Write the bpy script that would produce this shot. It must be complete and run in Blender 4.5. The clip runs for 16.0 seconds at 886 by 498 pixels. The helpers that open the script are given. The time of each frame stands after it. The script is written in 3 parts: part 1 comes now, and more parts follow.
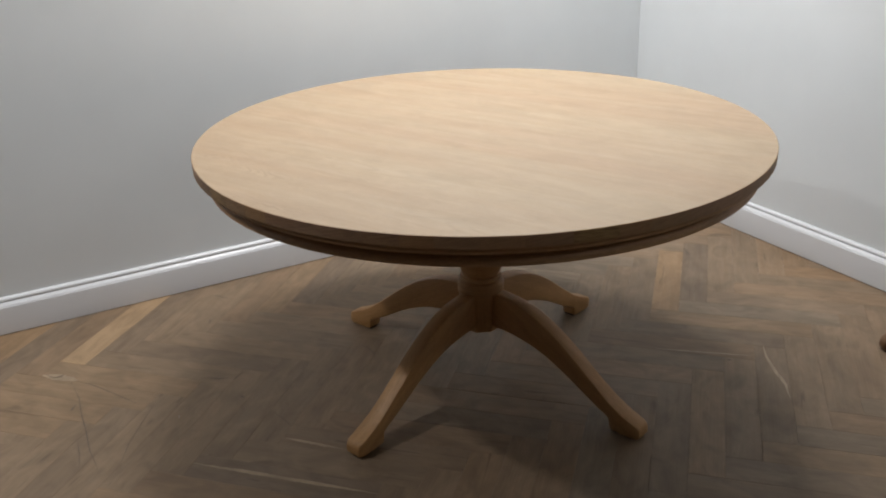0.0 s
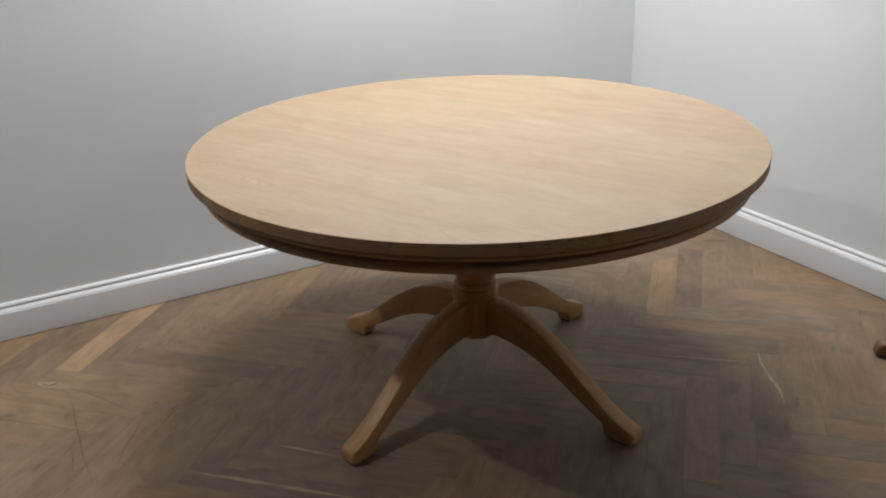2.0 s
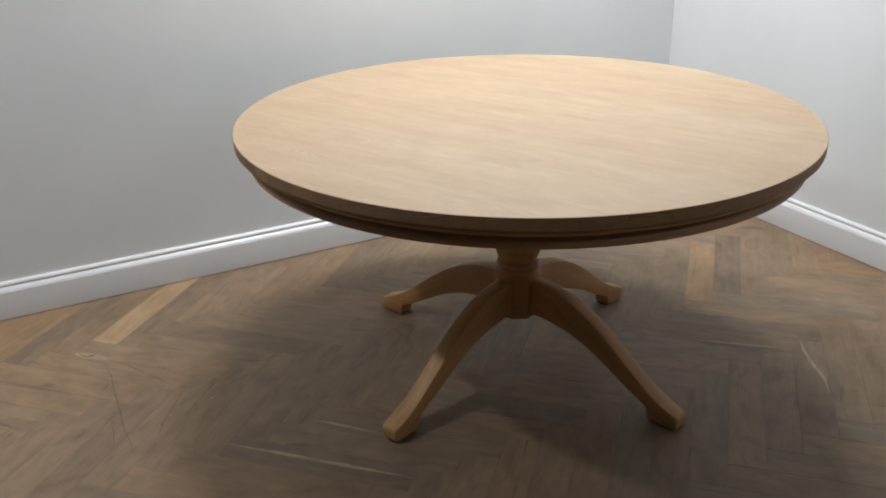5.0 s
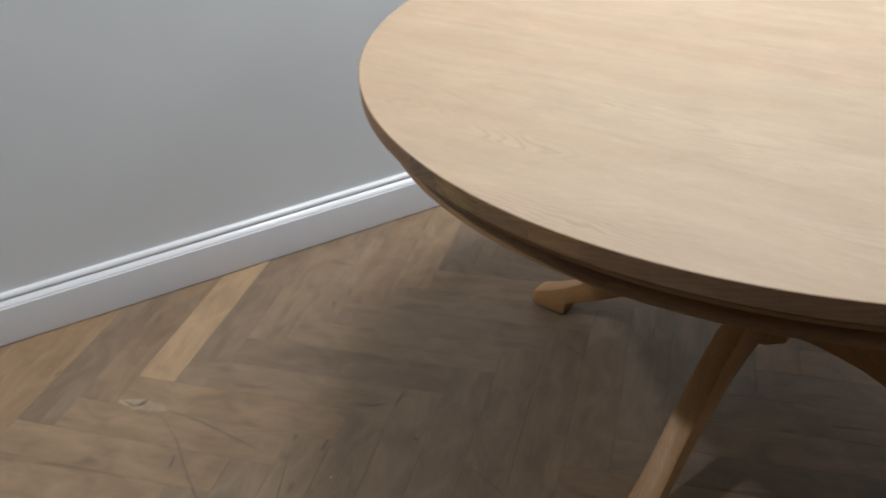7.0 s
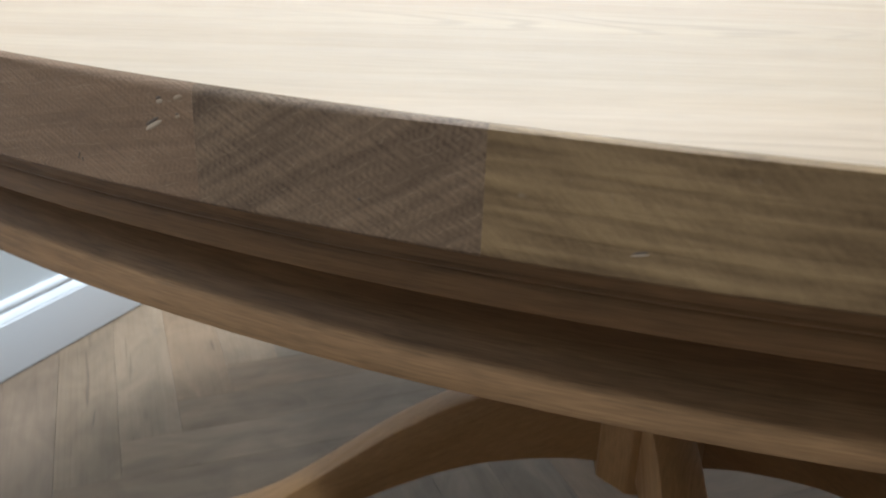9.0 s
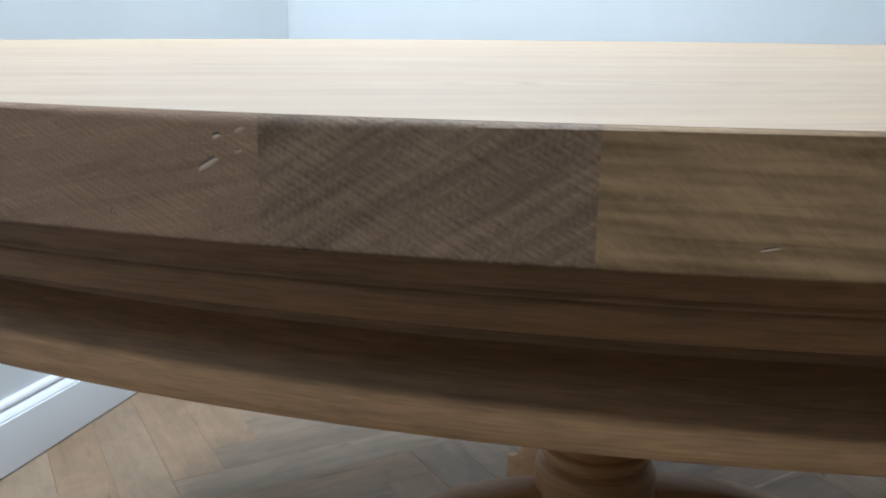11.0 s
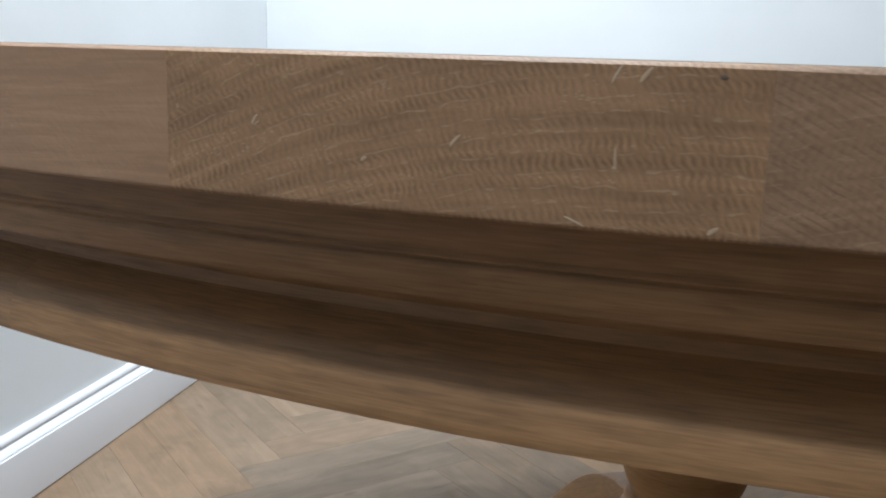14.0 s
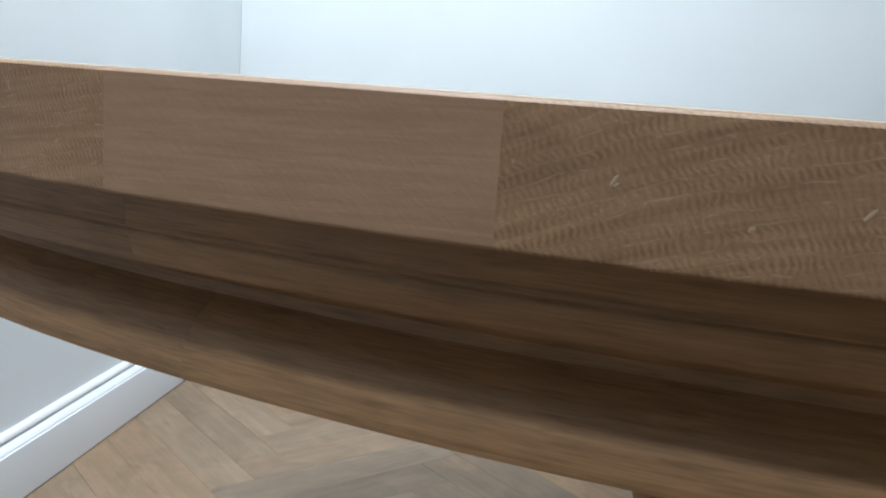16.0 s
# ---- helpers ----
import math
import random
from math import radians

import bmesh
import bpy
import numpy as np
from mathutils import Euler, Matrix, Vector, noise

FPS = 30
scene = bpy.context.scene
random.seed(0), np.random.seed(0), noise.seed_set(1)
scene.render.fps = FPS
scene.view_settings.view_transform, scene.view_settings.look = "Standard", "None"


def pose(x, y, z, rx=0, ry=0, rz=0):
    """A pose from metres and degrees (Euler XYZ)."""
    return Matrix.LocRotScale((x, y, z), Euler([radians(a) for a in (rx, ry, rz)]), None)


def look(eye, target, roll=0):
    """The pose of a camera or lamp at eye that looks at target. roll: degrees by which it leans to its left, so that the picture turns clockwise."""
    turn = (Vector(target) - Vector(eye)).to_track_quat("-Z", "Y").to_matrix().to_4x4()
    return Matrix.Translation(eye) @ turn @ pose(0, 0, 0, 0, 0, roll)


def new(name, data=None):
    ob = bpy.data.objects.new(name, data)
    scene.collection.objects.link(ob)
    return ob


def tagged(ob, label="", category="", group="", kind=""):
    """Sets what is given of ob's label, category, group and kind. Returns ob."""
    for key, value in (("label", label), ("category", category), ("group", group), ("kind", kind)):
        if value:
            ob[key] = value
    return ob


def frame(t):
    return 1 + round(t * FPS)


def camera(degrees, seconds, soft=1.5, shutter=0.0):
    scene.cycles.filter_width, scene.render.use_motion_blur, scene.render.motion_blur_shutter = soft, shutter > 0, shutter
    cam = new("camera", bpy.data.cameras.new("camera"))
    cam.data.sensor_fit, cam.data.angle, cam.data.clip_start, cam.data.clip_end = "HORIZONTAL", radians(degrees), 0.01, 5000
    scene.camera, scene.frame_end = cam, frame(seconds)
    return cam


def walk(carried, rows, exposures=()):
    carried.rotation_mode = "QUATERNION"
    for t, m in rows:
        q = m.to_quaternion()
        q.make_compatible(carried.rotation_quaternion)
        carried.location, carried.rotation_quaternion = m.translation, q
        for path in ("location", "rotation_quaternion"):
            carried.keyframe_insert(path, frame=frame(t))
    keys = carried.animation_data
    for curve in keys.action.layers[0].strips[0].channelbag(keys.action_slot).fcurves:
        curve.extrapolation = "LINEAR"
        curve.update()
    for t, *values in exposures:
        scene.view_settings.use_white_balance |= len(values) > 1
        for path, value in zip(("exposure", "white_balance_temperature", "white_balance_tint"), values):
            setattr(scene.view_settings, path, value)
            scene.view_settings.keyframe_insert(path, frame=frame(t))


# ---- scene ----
cam = camera(53.59, 16.0, soft=2.0, shutter=0.25)
PATH = [
    (0, pose(-1.1931, -1.9724, 1.4094, 66.462, 1.756, -29.163)),
    (0.5, pose(-1.1895, -1.9764, 1.4122, 66.617, 1.898, -29.273)),
    (1, pose(-1.1872, -1.9782, 1.4137, 66.693, 1.867, -29.277)),
    (1.5, pose(-1.1862, -1.9779, 1.4140, 66.744, 1.794, -29.320)),
    (2, pose(-1.1864, -1.9755, 1.4131, 66.804, 1.783, -29.398)),
    (2.5, pose(-1.1878, -1.9710, 1.4109, 66.831, 1.760, -29.417)),
    (3, pose(-1.1905, -1.9644, 1.4075, 66.834, 1.783, -29.416)),
    (3.2, pose(-1.1919, -1.9612, 1.4058, 66.803, 1.822, -29.302)),
    (5.3, pose(-1.2943, -1.9050, 1.3763, 65.641, 0.523, -27.578)),
    (5.5, pose(-1.3121, -1.8574, 1.3718, 64.845, -0.062, -26.496)),
    (6, pose(-1.2624, -1.6333, 1.3429, 64.026, -1.161, -22.331)),
    (6.5, pose(-1.2315, -1.3372, 1.3474, 60.338, 1.184, -20.587)),
    (7, pose(-1.2098, -0.9345, 1.2718, 57.570, 2.817, -29.434)),
    (7.5, pose(-1.1136, -0.6091, 1.1864, 55.644, 2.227, -38.587)),
    (8, pose(-1.0828, -0.3454, 1.1404, 51.965, -1.034, -51.097)),
    (8.5, pose(-0.9968, -0.1674, 0.9320, 56.962, -5.352, -59.098)),
    (8.8, pose(-0.9285, -0.1302, 0.8342, 62.106, -3.388, -62.976)),
    (9, pose(-0.9036, -0.1173, 0.8010, 67.211, -2.035, -65.607)),
    (9.2, pose(-0.9061, -0.1104, 0.7877, 70.237, -0.491, -66.742)),
    (11.3, pose(-0.9159, -0.0584, 0.7758, 76.471, -0.410, -74.004)),
    (11.5, pose(-0.9201, -0.0412, 0.7860, 76.453, 0.182, -72.368)),
    (12, pose(-0.9086, -0.0278, 0.7844, 76.435, 0.397, -71.895)),
    (12.5, pose(-0.9005, -0.0086, 0.7721, 76.035, 0.623, -74.682)),
    (13, pose(-0.8987, 0.0157, 0.7714, 75.921, 0.442, -75.445)),
    (13.5, pose(-0.8996, 0.0585, 0.7658, 76.618, -0.356, -77.111)),
    (14, pose(-0.8903, 0.0962, 0.7572, 78.558, -2.032, -78.684)),
    (14.5, pose(-0.8744, 0.1087, 0.7519, 79.303, -2.714, -79.818)),
    (15, pose(-0.8762, 0.1253, 0.7535, 79.428, -2.908, -80.189)),
    (15.5, pose(-0.8810, 0.1536, 0.7545, 78.685, -3.265, -81.064)),
    (16, pose(-0.8872, 0.1684, 0.7603, 79.680, -4.060, -81.857)),
]
EXPOSURES = [(0, 0.0, 6500, 10), (3.2, 0.0, 6500, 10), (5.5, 0.24, 6350, 9), (6, 0.32, 6220, 8), (6.5, 0.23, 6150, 8), (7, 0.09, 6200, 9), (8, 0.0, 6150, 9), (8.5, 0.05, 5950, 7),
             (9, 0.54, 5600, 3), (11.5, 0.18, 5400, 3), (12, 0.04, 5600, 6), (12.5, 0.57, 5800, 7), (13.5, 0.57, 5700, 4), (14, 0.54, 5800, 6), (14.5, 1.06, 6100, 4), (15, 1.0, 5800, 0), (15.5, 0.89, 5700, 0), (16, 0.40, 5650, 3)]
walk(cam, PATH, EXPOSURES)

# ---- sizes of the place, in metres ----
NORTH, EAST = 1.078, 1.485          # faces of the two walls
WEST, SOUTH = -3.30, -5.20
CABINET = -1.660                    # mirrored face of the low cabinet
CEILING = 2.75
TABLE_H, TABLE_R, TOP_T = 0.760, 0.7587, 0.0266

# ---- light: unseen ceiling lamps, set by shadows and wall brightness ----
world = bpy.data.worlds.new("world")
scene.world = world
world.use_nodes = True
world.node_tree.nodes["Background"].inputs["Color"].default_value = (0.75, 0.8, 0.9, 1)
world.node_tree.nodes["Background"].inputs["Strength"].default_value = 0.3

# the fourth lamp is an unseen fill, added to brighten the table's south side
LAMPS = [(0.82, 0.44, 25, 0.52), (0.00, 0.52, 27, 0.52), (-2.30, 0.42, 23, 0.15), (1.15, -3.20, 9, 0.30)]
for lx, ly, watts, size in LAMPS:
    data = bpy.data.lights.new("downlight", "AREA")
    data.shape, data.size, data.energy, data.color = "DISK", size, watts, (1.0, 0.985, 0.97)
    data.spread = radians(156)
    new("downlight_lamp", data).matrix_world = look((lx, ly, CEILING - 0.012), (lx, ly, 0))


# ---- helpers ----
def mesh_of(name, bm, material, smooth=False):
    data = bpy.data.meshes.new(name)
    bmesh.ops.recalc_face_normals(bm, faces=bm.faces)
    bm.to_mesh(data)
    bm.free()
    if smooth:
        for poly in data.polygons:
            poly.use_smooth = True
        data.set_sharp_from_angle(angle=radians(38))
    data.materials.append(material)
    return data


def part(name, bm, material, parent=None, label="", smooth=False):
    ob = new(name, mesh_of(name, bm, material, smooth))
    if parent is not None:
        ob.parent = parent
    if label:
        tagged(ob, label)
    return ob


def thing(name, label, category, group="", place=(0, 0, 0), kind=""):
    ob = new(name)
    ob.location = place
    ob.empty_display_size = 0.1
    return tagged(ob, label, category, group, kind)


def box(x0, x1, y0, y1, z0, z1, bevel=0.0):
    bm = bmesh.new()
    bmesh.ops.create_cube(bm, size=1)
    for v in bm.verts:
        v.co = Vector((x0 + (v.co.x + 0.5) * (x1 - x0), y0 + (v.co.y + 0.5) * (y1 - y0), z0 + (v.co.z + 0.5) * (z1 - z0)))
    if bevel:
        bmesh.ops.bevel(bm, geom=bm.edges[:], offset=bevel, segments=2, affect="EDGES", profile=0.5)
    return bm


def extrude_profile(points, a, b, place):
    """A closed profile of (out, up) swept from a to b; place(s, out, up) gives the point."""
    bm = bmesh.new()
    rings = [[bm.verts.new(place(s, o, u)) for o, u in points] for s in (a, b)]
    n = len(points)
    for i in range(n):
        j = (i + 1) % n
        bm.faces.new((rings[0][i], rings[0][j], rings[1][j], rings[1][i]))
    bm.faces.new(rings[0])
    bm.faces.new(list(reversed(rings[1])))
    return bm


def lathe(profile, segments=160, closed=True):
    """A turned body from (radius, height) points, with UVs in metres: u round it, v along the profile."""
    bm = bmesh.new()
    uv = bm.loops.layers.uv.new("UVMap")
    rings = []
    for k in range(segments):
        a = 2 * math.pi * k / segments
        rings.append([bm.verts.new((r * math.cos(a), r * math.sin(a), z)) for r, z in profile])
    n = len(profile)
    run = [0.0]
    for (r0, z0), (r1, z1) in zip(profile, profile[1:] + profile[:1]):
        run.append(run[-1] + math.hypot(r1 - r0, z1 - z0))
    mean = sum(r for r, z in profile) / n
    for k in range(segments):
        for i in range(n if closed else n - 1):
            j = (i + 1) % n
            f = bm.faces.new((rings[k][i], rings[(k + 1) % segments][i], rings[(k + 1) % segments][j], rings[k][j]))
            for loop, (kk, vv) in zip(f.loops, ((k, run[i]), (k + 1, run[i]), (k + 1, run[i + 1]), (k, run[i + 1]))):
                loop[uv].uv = (kk / segments * 2 * math.pi * mean, vv)
    if not closed:
        bm.faces.new([r[0] for r in rings])
        bm.faces.new([r[-1] for r in reversed(rings)])
    return bm


# ---- materials ----
def node_material(name):
    m = bpy.data.materials.new(name)
    m.use_nodes = True
    return m, m.node_tree.nodes, m.node_tree.links, m.node_tree.nodes["Principled BSDF"]


def add(nodes, kind, **values):
    n = nodes.new(kind)
    for key, value in values.items():
        if key in n.inputs:
            n.inputs[key].default_value = value
    return n


def scaled(nodes, links, source, sx, sy, sz=1.0):
    n = nodes.new("ShaderNodeVectorMath")
    n.operation = "MULTIPLY"
    links.new(source, n.inputs[0])
    n.inputs[1].default_value = (sx, sy, sz)
    return n.outputs[0]


def noise_of(nodes, links, source, scale, detail=3.0, rough=0.55, distortion=0.0):
    n = add(nodes, "ShaderNodeTexNoise", Scale=scale, Detail=detail, Roughness=rough, Distortion=distortion)
    links.new(source, n.inputs["Vector"])
    return n.outputs["Fac"]


def maths(nodes, links, op, a, b, clamp=False):
    n = nodes.new("ShaderNodeMath")
    n.operation, n.use_clamp = op, clamp
    for i, v in enumerate((a, b)):
        if isinstance(v, (int, float)):
            n.inputs[i].default_value = v
        else:
            links.new(v, n.inputs[i])
    return n.outputs[0]


def ramp_of(nodes, links, fac, *stops):
    n = nodes.new("ShaderNodeValToRGB")
    while len(n.color_ramp.elements) < len(stops):
        n.color_ramp.elements.new(0.5)
    for e, (p, c) in zip(n.color_ramp.elements, stops):
        e.position, e.color = p, (c, c, c, 1) if isinstance(c, (int, float)) else (*c, 1)
    links.new(fac, n.inputs["Fac"])
    return n.outputs["Color"]


def mixed(nodes, links, kind, fac, a, b):
    n = nodes.new("ShaderNodeMix")
    n.data_type, n.blend_type = "RGBA", kind
    for socket, v in ((n.inputs["Factor"], fac), (n.inputs["A"], a), (n.inputs["B"], b)):
        if isinstance(v, (int, float)):
            socket.default_value = v
        elif isinstance(v, tuple):
            socket.default_value = (*v, 1)
        else:
            links.new(v, socket)
    return n.outputs["Result"]


def grain_space(nodes, links):
    """UV in metres, shifted for each object."""
    uv = nodes.new("ShaderNodeUVMap")
    info = nodes.new("ShaderNodeObjectInfo")
    shift = nodes.new("ShaderNodeCombineXYZ")
    links.new(maths(nodes, links, "MULTIPLY", info.outputs["Random"], 37.0), shift.inputs[0])
    links.new(maths(nodes, links, "MULTIPLY", info.outputs["Random"], 91.0), shift.inputs[1])
    n = nodes.new("ShaderNodeVectorMath")
    n.operation = "ADD"
    links.new(uv.outputs[0], n.inputs[0])
    links.new(shift.outputs[0], n.inputs[1])
    return n.outputs[0], info


def wood(name, light, dark, figure=1.0, rough=(0.42, 0.58), bump=0.12, cracks=0.0, tinted=False, fine=260.0, lines=0.35, contrast=1.0, micro=0.0, mottle=0.0, contour=0.0, gloss=0.5, figures=()):
    m, nodes, links, bsdf = node_material(name)
    bsdf.inputs["Specular IOR Level"].default_value = gloss
    space, info = grain_space(nodes, links)
    broad = noise_of(nodes, links, scaled(nodes, links, space, 1.4, 8.0), figure, 4.0, 0.55, 1.0)
    streak = noise_of(nodes, links, scaled(nodes, links, space, 3.6, 44.0), figure, 3.0, 0.6, 0.5)
    fibre = noise_of(nodes, links, scaled(nodes, links, space, 14.0, fine), 1.0, 3.0, 0.6)
    wave = add(nodes, "ShaderNodeTexWave", Scale=1.0, Distortion=7.0, Detail=2.0)
    wave.bands_direction = "Y"
    wave.inputs["Detail Scale"].default_value = 0.6
    links.new(scaled(nodes, links, space, 1.6 * figure, 26.0 * figure), wave.inputs["Vector"])
    f = maths(nodes, links, "MULTIPLY", broad, 0.46)
    f = maths(nodes, links, "ADD", f, maths(nodes, links, "MULTIPLY", streak, 0.28))
    f = maths(nodes, links, "ADD", f, maths(nodes, links, "MULTIPLY", fibre, 0.26))
    half = 0.17 / contrast
    fac = ramp_of(nodes, links, f, (0.5 - half, 0.0), (0.5 + half, 1.0))
    colour = mixed(nodes, links, "MIX", fac, light, dark)
    if lines:
        thin = ramp_of(nodes, links, wave.outputs["Fac"], (0.0, 1.0), (0.35, 0.0))
        mask = ramp_of(nodes, links, broad, (0.45, 0.0), (0.62, 1.0))
        amount = maths(nodes, links, "MULTIPLY", maths(nodes, links, "MULTIPLY", thin, mask), lines)
        colour = mixed(nodes, links, "MIX", amount, colour, tuple(c * 0.72 for c in dark))
    if contour:
        # cathedral figure: level lines of a slow field drawn out along the grain
        field = noise_of(nodes, links, scaled(nodes, links, space, 0.8, 5.2), 1.0, 1.5, 0.4, 0.3)
        level = maths(nodes, links, "SINE", maths(nodes, links, "MULTIPLY", field, 330.0), 0.0)
        where = ramp_of(nodes, links, noise_of(nodes, links, scaled(nodes, links, space, 1.8, 5.0), 1.0, 2.0), (0.53, 0.0), (0.69, 1.0))
        amount = maths(nodes, links, "MULTIPLY", ramp_of(nodes, links, level, (0.45, 0.0), (0.95, 1.0)), maths(nodes, links, "MULTIPLY", where, contour))
        colour = mixed(nodes, links, "MIX", amount, colour, tuple(c * 0.80 for c in dark))
        # single cathedral figures at known places: (u, v, half length, half width, bow, pitch, strength)
        raw = nodes.new("ShaderNodeUVMap")
        apart = nodes.new("ShaderNodeSeparateXYZ")
        links.new(raw.outputs[0], apart.inputs[0])
        drift = maths(nodes, links, "SUBTRACT", noise_of(nodes, links, scaled(nodes, links, space, 9.0, 30.0), 1.0, 2.0, 0.5), 0.5)
        for u0, v0, hu, hv, bow, pitch, strength in figures:
            du, dv = maths(nodes, links, "SUBTRACT", apart.outputs[0], u0), maths(nodes, links, "SUBTRACT", apart.outputs[1], v0)
            du2, dv2 = maths(nodes, links, "MULTIPLY", du, du), maths(nodes, links, "MULTIPLY", dv, dv)
            rise = maths(nodes, links, "ADD", maths(nodes, links, "MULTIPLY", du, bow[0]), maths(nodes, links, "MULTIPLY", dv, bow[1]))
            rise = maths(nodes, links, "ADD", rise, maths(nodes, links, "MULTIPLY", dv2, bow[2]))
            rise = maths(nodes, links, "ADD", rise, maths(nodes, links, "MULTIPLY", drift, 4.5 * pitch))
            band = maths(nodes, links, "SINE", maths(nodes, links, "MULTIPLY", rise, 6.2832 / pitch), 0.0)
            fade = maths(nodes, links, "ADD", maths(nodes, links, "MULTIPLY", du2, 1 / hu ** 2), maths(nodes, links, "MULTIPLY", dv2, 1 / hv ** 2))
            fade = ramp_of(nodes, links, fade, (0.15, 1.0), (0.95, 0.0))
            amount = maths(nodes, links, "MULTIPLY", ramp_of(nodes, links, maths(nodes, links, "ADD", maths(nodes, links, "MULTIPLY", band, 0.5), 0.5), (0.55, 0.0), (1.0, 1.0)), maths(nodes, links, "MULTIPLY", fade, strength))
            colour = mixed(nodes, links, "MIX", amount, colour, tuple(c * 0.74 for c in dark))
        board = noise_of(nodes, links, scaled(nodes, links, space, 0.5, 6.5), 1.0, 1.0, 0.5, 0.1)
        colour = mixed(nodes, links, "MULTIPLY", 0.5, colour, ramp_of(nodes, links, board, (0.35, (0.97, 0.88, 0.82)), (0.65, (1.04, 1.06, 1.04))))
    if micro:
        hair = noise_of(nodes, links, scaled(nodes, links, space, 45.0, 1700.0), 1.0, 3.0, 0.65, 0.3)
        fleck = noise_of(nodes, links, scaled(nodes, links, space, 60.0, 420.0), 1.0, 2.0, 0.6, 0.4)
        both = maths(nodes, links, "ADD", maths(nodes, links, "MULTIPLY", hair, 0.5), maths(nodes, links, "MULTIPLY", fleck, 0.5))
        colour = mixed(nodes, links, "MULTIPLY", micro, colour, ramp_of(nodes, links, both, (0.36, 0.35), (0.62, 1.25)))
    if mottle:
        cloud = noise_of(nodes, links, scaled(nodes, links, space, 9.0, 16.0), 1.0, 4.0, 0.6, 0.8)
        colour = mixed(nodes, links, "MULTIPLY", mottle, colour, ramp_of(nodes, links, cloud, (0.3, 0.55), (0.7, 1.35)))
    if tinted:
        colour = mixed(nodes, links, "MULTIPLY", 1.0, colour, info.outputs["Color"])
    if cracks:
        split = noise_of(nodes, links, scaled(nodes, links, space, 3.0, 48.0), 1.0, 2.0, 0.5, 1.2)
        line = ramp_of(nodes, links, split, (0.265, 1.0), (0.31, 0.0))
        knot = noise_of(nodes, links, scaled(nodes, links, space, 7.0, 16.0), 1.0, 1.0, 0.5, 0.6)
        spot = ramp_of(nodes, links, knot, (0.20, 1.0), (0.27, 0.0))
        both = maths(nodes, links, "MULTIPLY", maths(nodes, links, "MAXIMUM", line, spot), cracks)
        colour = mixed(nodes, links, "MIX", both, colour, tuple(c * 0.3 for c in dark))
    links.new(colour, bsdf.inputs["Base Color"])
    links.new(ramp_of(nodes, links, streak, (0.3, rough[0]), (0.7, rough[1])), bsdf.inputs["Roughness"])
    b = add(nodes, "ShaderNodeBump", Strength=bump, Distance=0.001)
    links.new(fibre, b.inputs["Height"])
    links.new(b.outputs[0], bsdf.inputs["Normal"])
    return m


